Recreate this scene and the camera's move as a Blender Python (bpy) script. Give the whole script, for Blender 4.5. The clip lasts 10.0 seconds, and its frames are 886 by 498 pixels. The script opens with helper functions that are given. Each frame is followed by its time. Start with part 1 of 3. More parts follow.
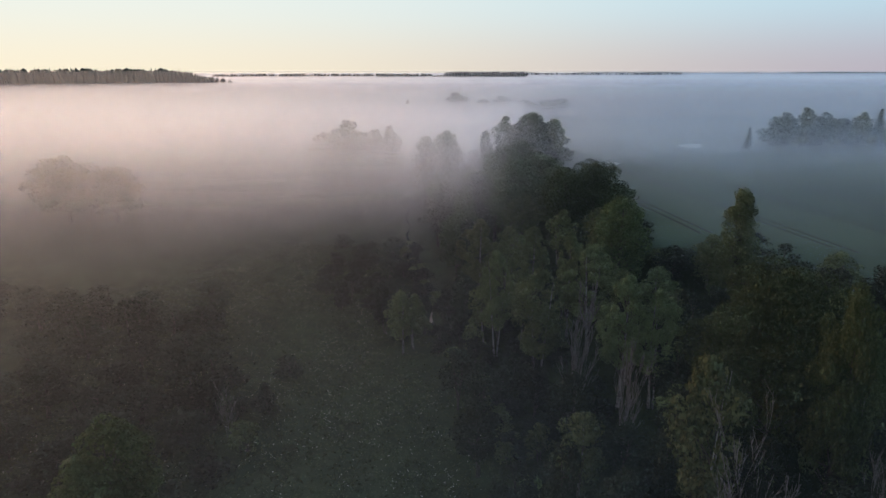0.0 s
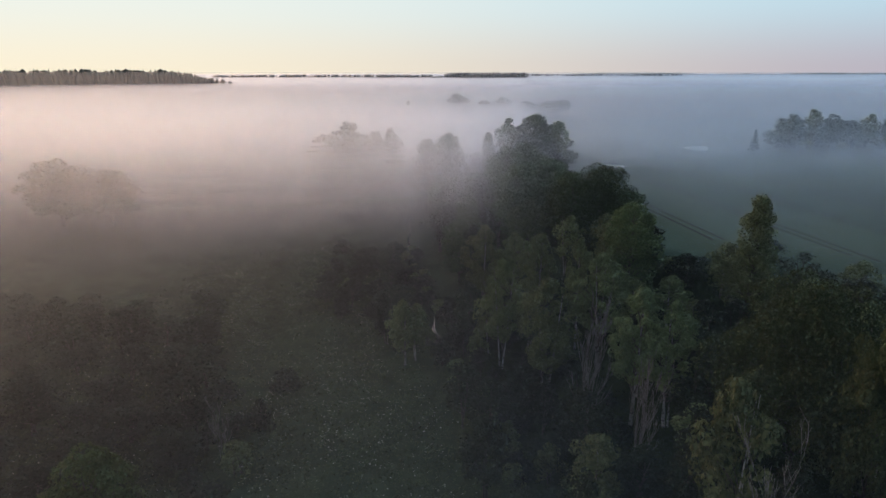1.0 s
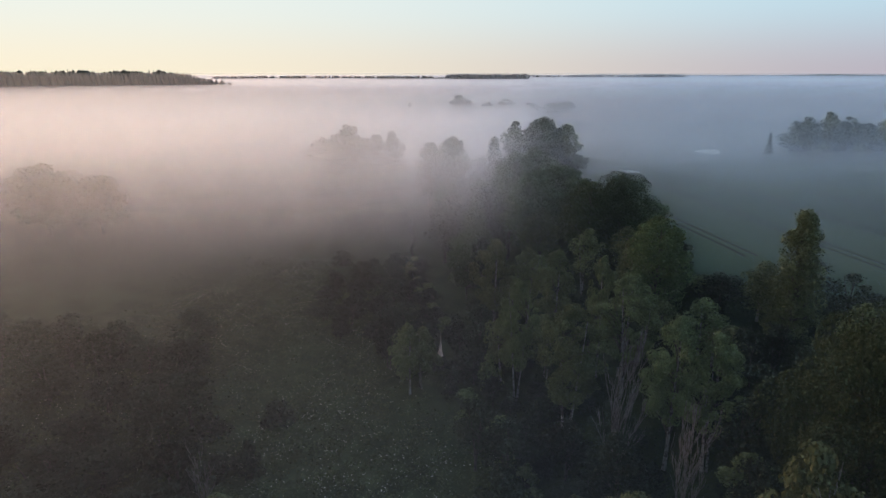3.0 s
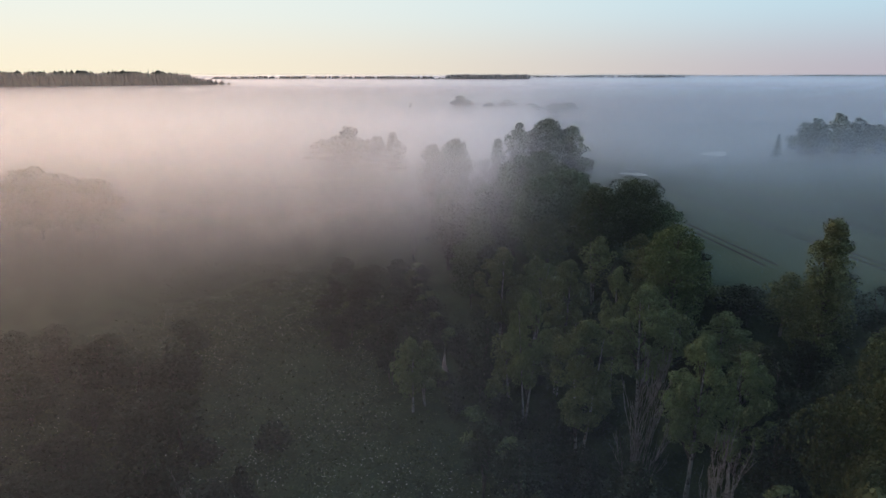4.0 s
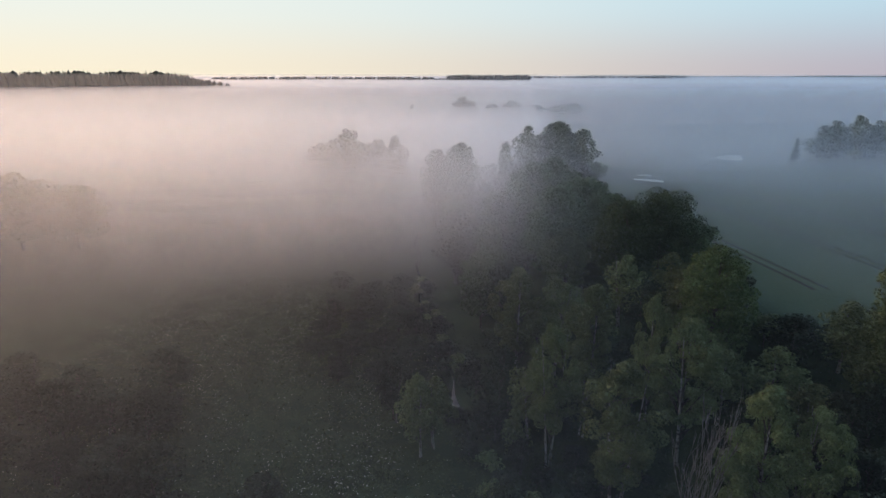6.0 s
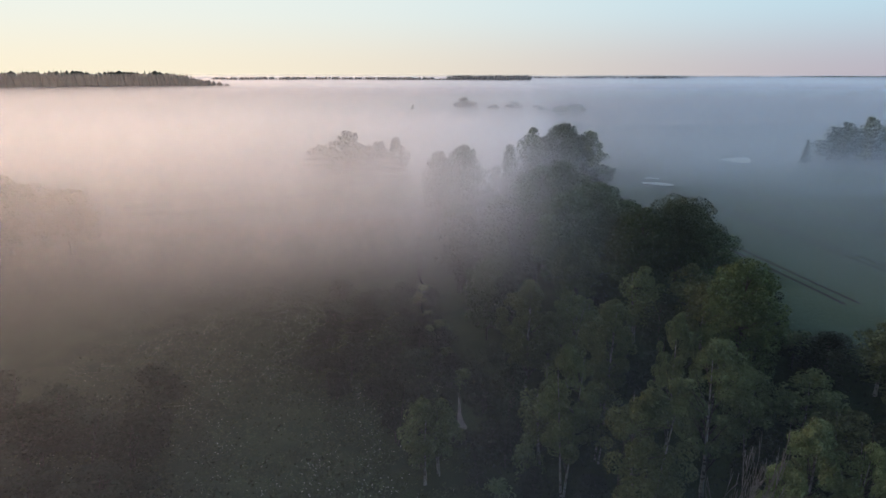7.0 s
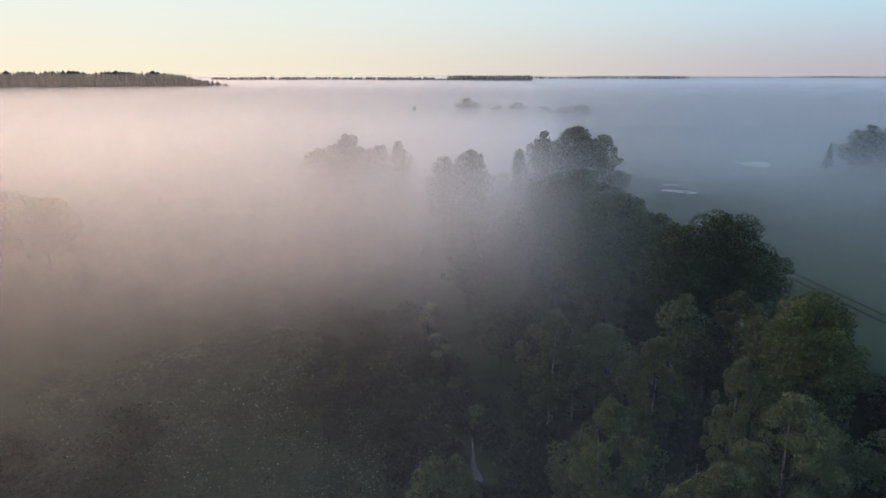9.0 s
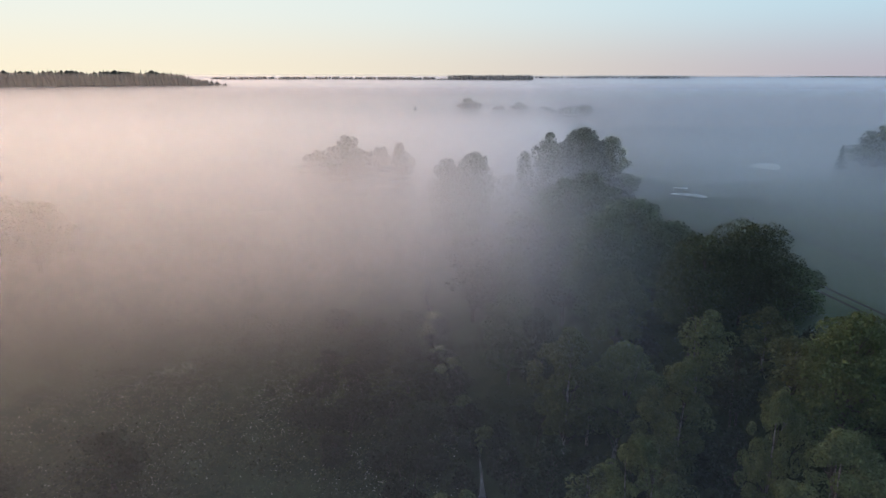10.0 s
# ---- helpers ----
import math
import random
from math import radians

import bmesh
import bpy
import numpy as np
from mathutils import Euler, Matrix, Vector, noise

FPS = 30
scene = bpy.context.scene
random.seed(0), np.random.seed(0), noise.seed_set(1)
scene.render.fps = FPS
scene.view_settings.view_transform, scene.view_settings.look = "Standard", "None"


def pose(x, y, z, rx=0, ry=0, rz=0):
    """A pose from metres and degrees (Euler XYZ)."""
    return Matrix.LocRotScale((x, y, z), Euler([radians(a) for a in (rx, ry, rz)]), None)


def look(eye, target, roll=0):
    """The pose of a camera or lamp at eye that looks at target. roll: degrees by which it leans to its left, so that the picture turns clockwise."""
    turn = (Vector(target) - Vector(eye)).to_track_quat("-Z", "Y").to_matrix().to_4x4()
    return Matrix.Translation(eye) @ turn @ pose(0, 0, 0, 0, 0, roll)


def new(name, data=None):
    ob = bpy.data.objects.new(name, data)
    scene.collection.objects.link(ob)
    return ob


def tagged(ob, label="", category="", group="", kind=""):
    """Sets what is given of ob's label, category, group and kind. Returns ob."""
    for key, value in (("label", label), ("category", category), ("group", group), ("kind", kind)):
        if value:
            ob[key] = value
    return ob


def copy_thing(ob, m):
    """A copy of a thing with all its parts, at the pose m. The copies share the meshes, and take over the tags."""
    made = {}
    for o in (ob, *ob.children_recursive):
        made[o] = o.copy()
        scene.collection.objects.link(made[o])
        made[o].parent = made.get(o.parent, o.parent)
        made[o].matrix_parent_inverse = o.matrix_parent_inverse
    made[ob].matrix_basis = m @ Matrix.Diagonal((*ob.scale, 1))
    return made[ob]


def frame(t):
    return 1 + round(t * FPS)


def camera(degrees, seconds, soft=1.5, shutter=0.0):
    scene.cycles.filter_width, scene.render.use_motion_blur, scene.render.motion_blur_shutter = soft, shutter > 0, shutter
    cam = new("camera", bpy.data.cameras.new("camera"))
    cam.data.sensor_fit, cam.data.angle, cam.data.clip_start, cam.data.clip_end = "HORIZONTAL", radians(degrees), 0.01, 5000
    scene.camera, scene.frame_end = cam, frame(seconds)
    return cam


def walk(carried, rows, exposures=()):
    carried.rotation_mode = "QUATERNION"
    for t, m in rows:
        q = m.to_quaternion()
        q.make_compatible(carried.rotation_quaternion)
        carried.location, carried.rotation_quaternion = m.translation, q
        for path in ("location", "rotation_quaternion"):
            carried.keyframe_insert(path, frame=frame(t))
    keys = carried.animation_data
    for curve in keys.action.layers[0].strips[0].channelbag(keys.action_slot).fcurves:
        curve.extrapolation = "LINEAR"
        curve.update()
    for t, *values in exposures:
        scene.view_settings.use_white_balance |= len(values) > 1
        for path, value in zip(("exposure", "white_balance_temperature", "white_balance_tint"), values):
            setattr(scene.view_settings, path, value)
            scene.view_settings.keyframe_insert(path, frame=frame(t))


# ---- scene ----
cam = camera(72.0, 10.0)
EYE = 43.0
# seconds, x, y, yaw, pitch, lean: a level flight up the valley
ROWS = [
    (0.0, 0.000, 0.000, 0.000, -16.217, 0.039),
    (0.5, -0.251, 1.836, 0.013, -16.167, 0.032),
    (1.0, -0.513, 3.756, 0.025, -16.126, 0.025),
    (1.5, -0.786, 5.752, 0.036, -16.093, 0.018),
    (2.0, -1.069, 7.822, 0.046, -16.066, 0.011),
    (2.5, -1.362, 9.958, 0.055, -16.043, 0.004),
    (3.0, -1.664, 12.157, 0.062, -16.023, -0.003),
    (3.5, -1.974, 14.412, 0.070, -16.006, -0.010),
    (4.0, -2.291, 16.719, 0.076, -15.991, -0.016),
    (4.5, -2.615, 19.073, 0.082, -15.977, -0.023),
    (5.0, -2.945, 21.468, 0.088, -15.964, -0.030),
    (5.5, -3.281, 23.900, 0.093, -15.952, -0.037),
    (6.0, -3.621, 26.362, 0.097, -15.940, -0.044),
    (6.5, -3.964, 28.850, 0.102, -15.929, -0.051),
    (7.0, -4.311, 31.359, 0.106, -15.919, -0.058),
    (7.5, -4.660, 33.884, 0.110, -15.911, -0.065),
    (8.0, -5.011, 36.419, 0.114, -15.905, -0.072),
    (8.5, -5.363, 38.959, 0.119, -15.903, -0.079),
    (9.0, -5.715, 41.500, 0.123, -15.904, -0.086),
    (9.5, -6.067, 44.035, 0.128, -15.912, -0.093),
    (10.0, -6.418, 46.560, 0.133, -15.926, -0.100),
]
walk(cam, [(t, pose(x, y, EYE, 90 + pitch, lean, yaw)) for t, x, y, yaw, pitch, lean in ROWS])

# ---------------------------------------------------------------- light
SUN_EL, SUN_ROT = 4.0, -60.0
scene.view_settings.exposure = 0.0
world = bpy.data.worlds.new("dawn_sky")
world.use_nodes = True
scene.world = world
wt = world.node_tree
wt.nodes.clear()
w_out = wt.nodes.new("ShaderNodeOutputWorld")
w_bg = wt.nodes.new("ShaderNodeBackground")
w_sky = wt.nodes.new("ShaderNodeTexSky")
w_sky.sky_type = "NISHITA"
w_sky.sun_disc = False
w_sky.sun_elevation = radians(SUN_EL)
w_sky.sun_rotation = radians(SUN_ROT)
w_sky.altitude = 60.0
w_sky.air_density, w_sky.dust_density, w_sky.ozone_density = 1.0, 1.0, 2.0
w_bg.inputs["Strength"].default_value = 0.15
wt.links.new(w_sky.outputs[0], w_bg.inputs["Color"])


def w_ramp(value, lo, hi):
    n = wt.nodes.new("ShaderNodeMapRange")
    n.interpolation_type = "SMOOTHSTEP"
    wt.links.new(value, n.inputs[0])
    n.inputs[1].default_value, n.inputs[2].default_value = lo, hi
    return n.outputs[0]


def w_mix(f, a, b):
    n = wt.nodes.new("ShaderNodeMix")
    n.data_type = "RGBA"
    wt.links.new(f, n.inputs[0])
    for s, v in ((n.inputs[6], a), (n.inputs[7], b)):
        if isinstance(v, tuple):
            s.default_value = (*v, 1.0)
        else:
            wt.links.new(v, s)
    return n.outputs[2]


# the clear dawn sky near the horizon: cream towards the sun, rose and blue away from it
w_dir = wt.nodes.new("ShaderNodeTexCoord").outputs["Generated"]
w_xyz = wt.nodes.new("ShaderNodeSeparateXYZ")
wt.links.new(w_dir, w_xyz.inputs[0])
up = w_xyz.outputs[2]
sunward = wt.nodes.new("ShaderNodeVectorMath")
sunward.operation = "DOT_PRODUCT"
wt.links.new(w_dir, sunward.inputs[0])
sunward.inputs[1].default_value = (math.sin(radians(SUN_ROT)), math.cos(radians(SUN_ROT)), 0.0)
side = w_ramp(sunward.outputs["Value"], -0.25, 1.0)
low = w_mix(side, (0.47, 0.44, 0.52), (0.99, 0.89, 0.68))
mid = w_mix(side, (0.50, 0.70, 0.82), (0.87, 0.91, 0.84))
# unseen band above the view, brightened towards the sun to warm the mist
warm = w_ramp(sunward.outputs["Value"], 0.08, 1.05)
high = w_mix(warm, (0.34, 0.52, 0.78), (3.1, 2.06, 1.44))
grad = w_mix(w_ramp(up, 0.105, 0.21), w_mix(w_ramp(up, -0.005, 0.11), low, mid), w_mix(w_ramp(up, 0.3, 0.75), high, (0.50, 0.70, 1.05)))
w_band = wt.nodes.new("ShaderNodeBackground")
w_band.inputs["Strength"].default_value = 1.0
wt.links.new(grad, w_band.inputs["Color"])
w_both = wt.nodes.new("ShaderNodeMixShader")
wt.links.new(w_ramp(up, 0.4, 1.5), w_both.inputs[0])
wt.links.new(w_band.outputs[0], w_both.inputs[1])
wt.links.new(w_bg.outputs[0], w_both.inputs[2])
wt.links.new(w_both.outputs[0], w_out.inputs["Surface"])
scene.cycles.transparent_max_bounces = 64

sun_data = bpy.data.lights.new("sun", "SUN")
sun_data.energy, sun_data.angle, sun_data.color = 1.1, radians(2.0), (1.0, 0.62, 0.38)
sun = new("sun", sun_data)
az, el = radians(SUN_ROT), radians(SUN_EL)
sun_way = Vector((math.sin(az) * math.cos(el), math.cos(az) * math.cos(el), math.sin(el)))
sun.matrix_world = look(sun_way * 500, (0, 0, 0))

# ---------------------------------------------------------------- material tools
def material(name):
    m = bpy.data.materials.new(name)
    m.use_nodes = True
    m.node_tree.nodes.clear()
    return m


class Graph:
    """Short forms for building a node tree."""

    def __init__(self, m):
        self.t = m.node_tree
        self.out = self.node("ShaderNodeOutputMaterial")

    def node(self, kind, **settings):
        n = self.t.nodes.new(kind)
        for key, value in settings.items():
            if key == "operation":
                n.operation = value
            elif key == "data_type":
                n.data_type = value
            elif key == "blend_type":
                n.blend_type = value
        return n

    def put(self, socket, value):
        if isinstance(value, bpy.types.NodeSocket):
            self.t.links.new(value, socket)
        else:
            socket.default_value = (*value, 1.0) if socket.type == "RGBA" and len(value) == 3 else value

    def math(self, op, a, b=0.0, c=0.0, clamp=False):
        n = self.node("ShaderNodeMath", operation=op)
        n.use_clamp = clamp
        for s, v in zip(n.inputs, (a, b, c)):
            self.put(s, v)
        return n.outputs[0]

    def ramp(self, v, lo, hi, a=0.0, b=1.0):
        n = self.node("ShaderNodeMapRange")
        n.interpolation_type = "SMOOTHSTEP"
        for s, value in zip(n.inputs, (v, lo, hi, a, b)):
            self.put(s, value)
        return n.outputs[0]

    def noise(self, vector, scale, detail=3.0, rough=0.55, which=0):
        n = self.node("ShaderNodeTexNoise")
        self.put(n.inputs["Vector"], vector)
        n.inputs["Scale"].default_value, n.inputs["Detail"].default_value, n.inputs["Roughness"].default_value = scale, detail, rough
        return n.outputs[which]

    def mix(self, f, a, b, blend="MIX"):
        n = self.node("ShaderNodeMix", data_type="RGBA", blend_type=blend)
        self.put(n.inputs[0], f)
        for s, v in ((n.inputs[6], a), (n.inputs[7], b)):
            self.put(s, v if isinstance(v, bpy.types.NodeSocket) else (*v, 1.0))
        return n.outputs[2]

    def position(self):
        return self.node("ShaderNodeNewGeometry").outputs["Position"]

    def local(self):
        return self.node("ShaderNodeTexCoord").outputs["Object"]

    def split(self, v):
        n = self.node("ShaderNodeSeparateXYZ")
        self.put(n.inputs[0], v)
        return n.outputs

    def per_object(self):
        return self.node("ShaderNodeObjectInfo").outputs["Random"]

    def per_island(self):
        return self.node("ShaderNodeNewGeometry").outputs["Random Per Island"]

    def bump(self, height, strength, distance):
        n = self.node("ShaderNodeBump")
        n.inputs["Strength"].default_value, n.inputs["Distance"].default_value = strength, distance
        self.put(n.inputs["Height"], height)
        return n.outputs[0]

    def surface(self, colour, rough=0.8, normal=None, specular=0.3):
        n = self.node("ShaderNodeBsdfPrincipled")
        self.put(n.inputs["Base Color"], colour)
        self.put(n.inputs["Roughness"], rough)
        n.inputs["Specular IOR Level"].default_value = specular
        if normal is not None:
            self.put(n.inputs["Normal"], normal)
        return n.outputs[0]

    def end(self, shader):
        self.t.links.new(shader, self.out.inputs["Surface"])


def leaf_material(name, dark, light, tip, fleck=0.34):
    m = material(name)
    g = Graph(m)
    far = g.noise(g.local(), 0.7, 3.0)
    c = g.mix(g.ramp(far, 0.32, 0.68), dark, light)
    c = g.mix(g.math("MULTIPLY", g.per_island(), fleck), c, tip)
    n = g.node("ShaderNodeHueSaturation")
    g.put(n.inputs["Color"], c)
    g.put(n.inputs["Value"], g.math("MULTIPLY_ADD", g.per_object(), 0.5, 0.75))
    g.put(n.inputs["Hue"], g.math("MULTIPLY_ADD", g.per_object(), 0.03, 0.485))
    s = g.node("ShaderNodeMixShader")
    t = g.node("ShaderNodeBsdfTranslucent")
    g.put(t.inputs["Color"], n.outputs[0])
    s.inputs[0].default_value = 0.3
    g.t.links.new(g.surface(n.outputs[0], 0.65, None, 0.12), s.inputs[1])
    g.t.links.new(t.outputs[0], s.inputs[2])
    g.end(s.outputs[0])
    return m


def bark_material(name, base, dark, patch):
    m = material(name)
    g = Graph(m)
    p = g.local()
    a = g.noise(p, 3.0, 4.0)
    b = g.noise(p, 14.0, 3.0)
    c = g.mix(g.ramp(a, patch - 0.08, patch + 0.08), base, dark)
    c = g.mix(g.math("MULTIPLY", b, 0.4), c, dark)
    g.end(g.surface(c, 0.85, g.bump(b, 0.5, 0.02), 0.2))
    return m


LEAF_BIRCH = leaf_material("birch_leaves", (0.06, 0.082, 0.036), (0.115, 0.14, 0.06), (0.2, 0.225, 0.11))
LEAF_OAK = leaf_material("oak_leaves", (0.036, 0.058, 0.028), (0.056, 0.084, 0.036), (0.1, 0.118, 0.05))
LEAF_BRIGHT = leaf_material("maple_leaves", (0.046, 0.07, 0.028), (0.08, 0.108, 0.042), (0.135, 0.155, 0.065))
LEAF_ALDER = leaf_material("alder_leaves", (0.027, 0.036, 0.021), (0.036, 0.046, 0.026), (0.052, 0.062, 0.036), 0.25)
NEEDLES = leaf_material("spruce_needles", (0.022, 0.036, 0.02), (0.03, 0.05, 0.026), (0.05, 0.065, 0.035))
BARK_BIRCH = bark_material("birch_bark", (0.23, 0.22, 0.2), (0.06, 0.055, 0.05), 0.55)
BARK_DARK = bark_material("dark_bark", (0.10, 0.085, 0.07), (0.045, 0.04, 0.035), 0.5)
BARK_DEAD = bark_material("dead_wood", (0.17, 0.155, 0.14), (0.09, 0.082, 0.072), 0.55)


def ground_material():
    m = material("meadow_and_field")
    g = Graph(m)
    p = g.position()
    x, y, z = g.split(p)
    big, mid, fine = g.noise(p, 0.03, 3.0), g.noise(p, 0.22, 4.0), g.noise(p, 2.2, 5.0)
    meadow = g.mix(g.ramp(mid, 0.35, 0.65), (0.022, 0.034, 0.014), (0.038, 0.052, 0.021))
    meadow = g.mix(g.math("MULTIPLY", fine, 0.5), meadow, (0.03, 0.038, 0.015))
    crop = g.mix(g.ramp(big, 0.35, 0.65), (0.045, 0.066, 0.042), (0.06, 0.086, 0.052))
    crop = g.mix(g.math("MULTIPLY", mid, 0.3), crop, (0.042, 0.056, 0.036))
    c = g.mix(g.ramp(z, 13.0, 15.0), meadow, crop)
    g.end(g.surface(c, 0.9, g.bump(fine, 0.6, 0.15), 0.15))
    return m


GROUND = ground_material()


def water_material():
    m = material("still_water")
    g = Graph(m)
    n = g.noise(g.position(), 0.8, 2.0)
    g.end(g.surface((0.012, 0.014, 0.013), 0.06, g.bump(n, 0.05, 0.02), 0.5))
    return m


WATER = water_material()


def plain_material(name, a, b, scale, rough=0.85):
    m = material(name)
    g = Graph(m)
    n = g.noise(g.position(), scale, 4.0)
    g.end(g.surface(g.mix(g.ramp(n, 0.3, 0.7), a, b), rough, g.bump(n, 0.4, 0.05), 0.2))
    return m


SOIL = plain_material("wet_soil", (0.02, 0.02, 0.015), (0.034, 0.032, 0.025), 1.5)
FLOWER = plain_material("pale_flower_heads", (0.3, 0.31, 0.24), (0.5, 0.49, 0.39), 3.0)
HERB = leaf_material("meadow_herbs", (0.034, 0.052, 0.019), (0.064, 0.086, 0.033), (0.15, 0.168, 0.085))
WOODS = leaf_material("distant_woods", (0.016, 0.022, 0.02), (0.022, 0.03, 0.024), (0.03, 0.034, 0.028))


def mist_material():
    m = material("ground_mist")
    g = Graph(m)
    p = g.position()
    x, y, z = g.split(p)
    n1 = g.noise(p, 0.012, 3.0)
    n2 = g.noise(p, 0.05, 3.0)

    def add(*terms):
        out = terms[0]
        for t in terms[1:]:
            out = g.math("ADD", out, t)
        return out

    def times(*terms):
        out = terms[0]
        for t in terms[1:]:
            out = g.math("MULTIPLY", out, t)
        return out

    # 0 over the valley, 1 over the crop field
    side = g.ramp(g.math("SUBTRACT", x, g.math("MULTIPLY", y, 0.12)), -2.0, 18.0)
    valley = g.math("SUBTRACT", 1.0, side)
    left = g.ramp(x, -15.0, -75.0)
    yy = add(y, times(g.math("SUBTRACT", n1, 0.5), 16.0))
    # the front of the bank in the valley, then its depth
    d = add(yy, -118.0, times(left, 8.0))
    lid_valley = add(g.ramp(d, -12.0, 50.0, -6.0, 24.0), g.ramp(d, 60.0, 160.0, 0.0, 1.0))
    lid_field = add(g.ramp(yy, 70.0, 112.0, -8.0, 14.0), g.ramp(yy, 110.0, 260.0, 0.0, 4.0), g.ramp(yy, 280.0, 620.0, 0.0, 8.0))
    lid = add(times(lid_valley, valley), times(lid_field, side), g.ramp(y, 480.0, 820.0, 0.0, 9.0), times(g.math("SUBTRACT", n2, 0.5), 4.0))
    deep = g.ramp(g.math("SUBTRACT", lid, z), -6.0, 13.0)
    # opacity raised with distance, standing in for longer sight lines through the mist
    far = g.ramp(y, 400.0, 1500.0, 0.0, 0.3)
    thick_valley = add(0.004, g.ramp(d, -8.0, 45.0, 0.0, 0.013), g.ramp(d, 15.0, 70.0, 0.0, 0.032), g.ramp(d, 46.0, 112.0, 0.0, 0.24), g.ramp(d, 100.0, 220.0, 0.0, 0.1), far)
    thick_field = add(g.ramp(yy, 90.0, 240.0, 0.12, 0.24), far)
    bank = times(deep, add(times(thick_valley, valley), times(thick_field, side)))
    # haze of distance, set into the opacity by place
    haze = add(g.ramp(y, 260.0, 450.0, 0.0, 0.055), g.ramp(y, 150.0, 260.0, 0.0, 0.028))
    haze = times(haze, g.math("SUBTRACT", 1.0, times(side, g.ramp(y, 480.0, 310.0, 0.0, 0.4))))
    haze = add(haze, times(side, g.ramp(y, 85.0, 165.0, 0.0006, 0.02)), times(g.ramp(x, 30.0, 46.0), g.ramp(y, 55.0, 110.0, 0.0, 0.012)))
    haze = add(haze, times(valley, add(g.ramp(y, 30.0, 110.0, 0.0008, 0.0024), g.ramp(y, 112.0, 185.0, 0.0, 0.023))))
    # more opacity on the left, imitating the glow of haze towards the sun
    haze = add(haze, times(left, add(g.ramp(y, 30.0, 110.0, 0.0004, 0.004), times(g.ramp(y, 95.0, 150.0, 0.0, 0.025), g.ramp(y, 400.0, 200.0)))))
    # opacity added above the alders at the bank's front, veiling the trees behind
    front_veil = times(g.ramp(yy, 82.0, 124.0), g.ramp(z, 15.0, 21.0), g.ramp(yy, 300.0, 190.0), g.ramp(g.math("SUBTRACT", x, g.math("MULTIPLY", y, 0.12)), 8.0, -14.0), g.ramp(x, -55.0, 0.0, 0.02, 0.058))
    alpha = g.math("ADD", bank, g.math("ADD", haze, front_veil), clamp=True)
    mixed = g.node("ShaderNodeMixShader")
    clear = g.node("ShaderNodeBsdfTransparent")
    body = g.node("ShaderNodeMixShader")
    gloss = g.node("ShaderNodeBsdfAnisotropic")
    gloss.distribution = "MULTI_GGX"
    gloss.inputs["Roughness"].default_value = 0.32
    gloss.inputs["Color"].default_value = (0.95, 0.95, 0.95, 1)
    soft = g.node("ShaderNodeBsdfDiffuse")
    soft.inputs["Color"].default_value = (0.9, 0.9, 0.9, 1)
    body.inputs[0].default_value = 0.85
    g.t.links.new(soft.outputs[0], body.inputs[1])
    g.t.links.new(gloss.outputs[0], body.inputs[2])
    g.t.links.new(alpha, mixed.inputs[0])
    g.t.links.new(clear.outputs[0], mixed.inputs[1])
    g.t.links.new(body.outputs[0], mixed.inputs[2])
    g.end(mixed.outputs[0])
    return m


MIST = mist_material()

# ---------------------------------------------------------------- mesh tools
def mesh_from(name, verts, faces, mat, smooth=False):
    me = bpy.data.meshes.new(name)
    verts = np.asarray(verts, dtype=np.float32)
    me.vertices.add(len(verts))
    me.vertices.foreach_set("co", verts.ravel())
    sizes = np.array([len(f) for f in faces], dtype=np.int32) if not isinstance(faces, np.ndarray) else np.full(len(faces), faces.shape[1], dtype=np.int32)
    flat = np.concatenate([np.asarray(f) for f in faces]).astype(np.int32) if not isinstance(faces, np.ndarray) else faces.ravel().astype(np.int32)
    me.loops.add(len(flat))
    me.loops.foreach_set("vertex_index", flat)
    me.polygons.add(len(sizes))
    me.polygons.foreach_set("loop_start", np.concatenate([[0], np.cumsum(sizes)[:-1]]).astype(np.int32))
    me.update(calc_edges=True)
    me.validate()
    if smooth:
        me.polygons.foreach_set("use_smooth", np.ones(len(sizes), dtype=bool))
    me.materials.append(mat)
    return me


def child(name, me, parent, label=""):
    ob = new(name, me)
    ob.parent = parent
    return tagged(ob, label) if label else ob


class Tubes:
    """Tapered tubes along polylines, gathered into one mesh."""

    def __init__(self):
        self.v, self.f, self.n = [], [], 0

    def add(self, pts, radii, sides=6):
        pts = np.asarray(pts, float)
        ring = np.linspace(0, 2 * np.pi, sides, endpoint=False)
        for k, (p, r) in enumerate(zip(pts, radii)):
            way = pts[min(k + 1, len(pts) - 1)] - pts[max(k - 1, 0)]
            way /= np.linalg.norm(way) + 1e-9
            a = np.cross(way, (0.31, 0.95, 0.05))
            a /= np.linalg.norm(a) + 1e-9
            b = np.cross(way, a)
            self.v.append(p + r * (np.cos(ring)[:, None] * a + np.sin(ring)[:, None] * b))
        for k in range(len(pts) - 1):
            for s in range(sides):
                i, j = self.n + k * sides + s, self.n + k * sides + (s + 1) % sides
                self.f.append((i, j, j + sides, i + sides))
        self.n += len(pts) * sides

    def mesh(self, name, mat):
        return mesh_from(name, np.concatenate(self.v), np.array(self.f), mat, True)


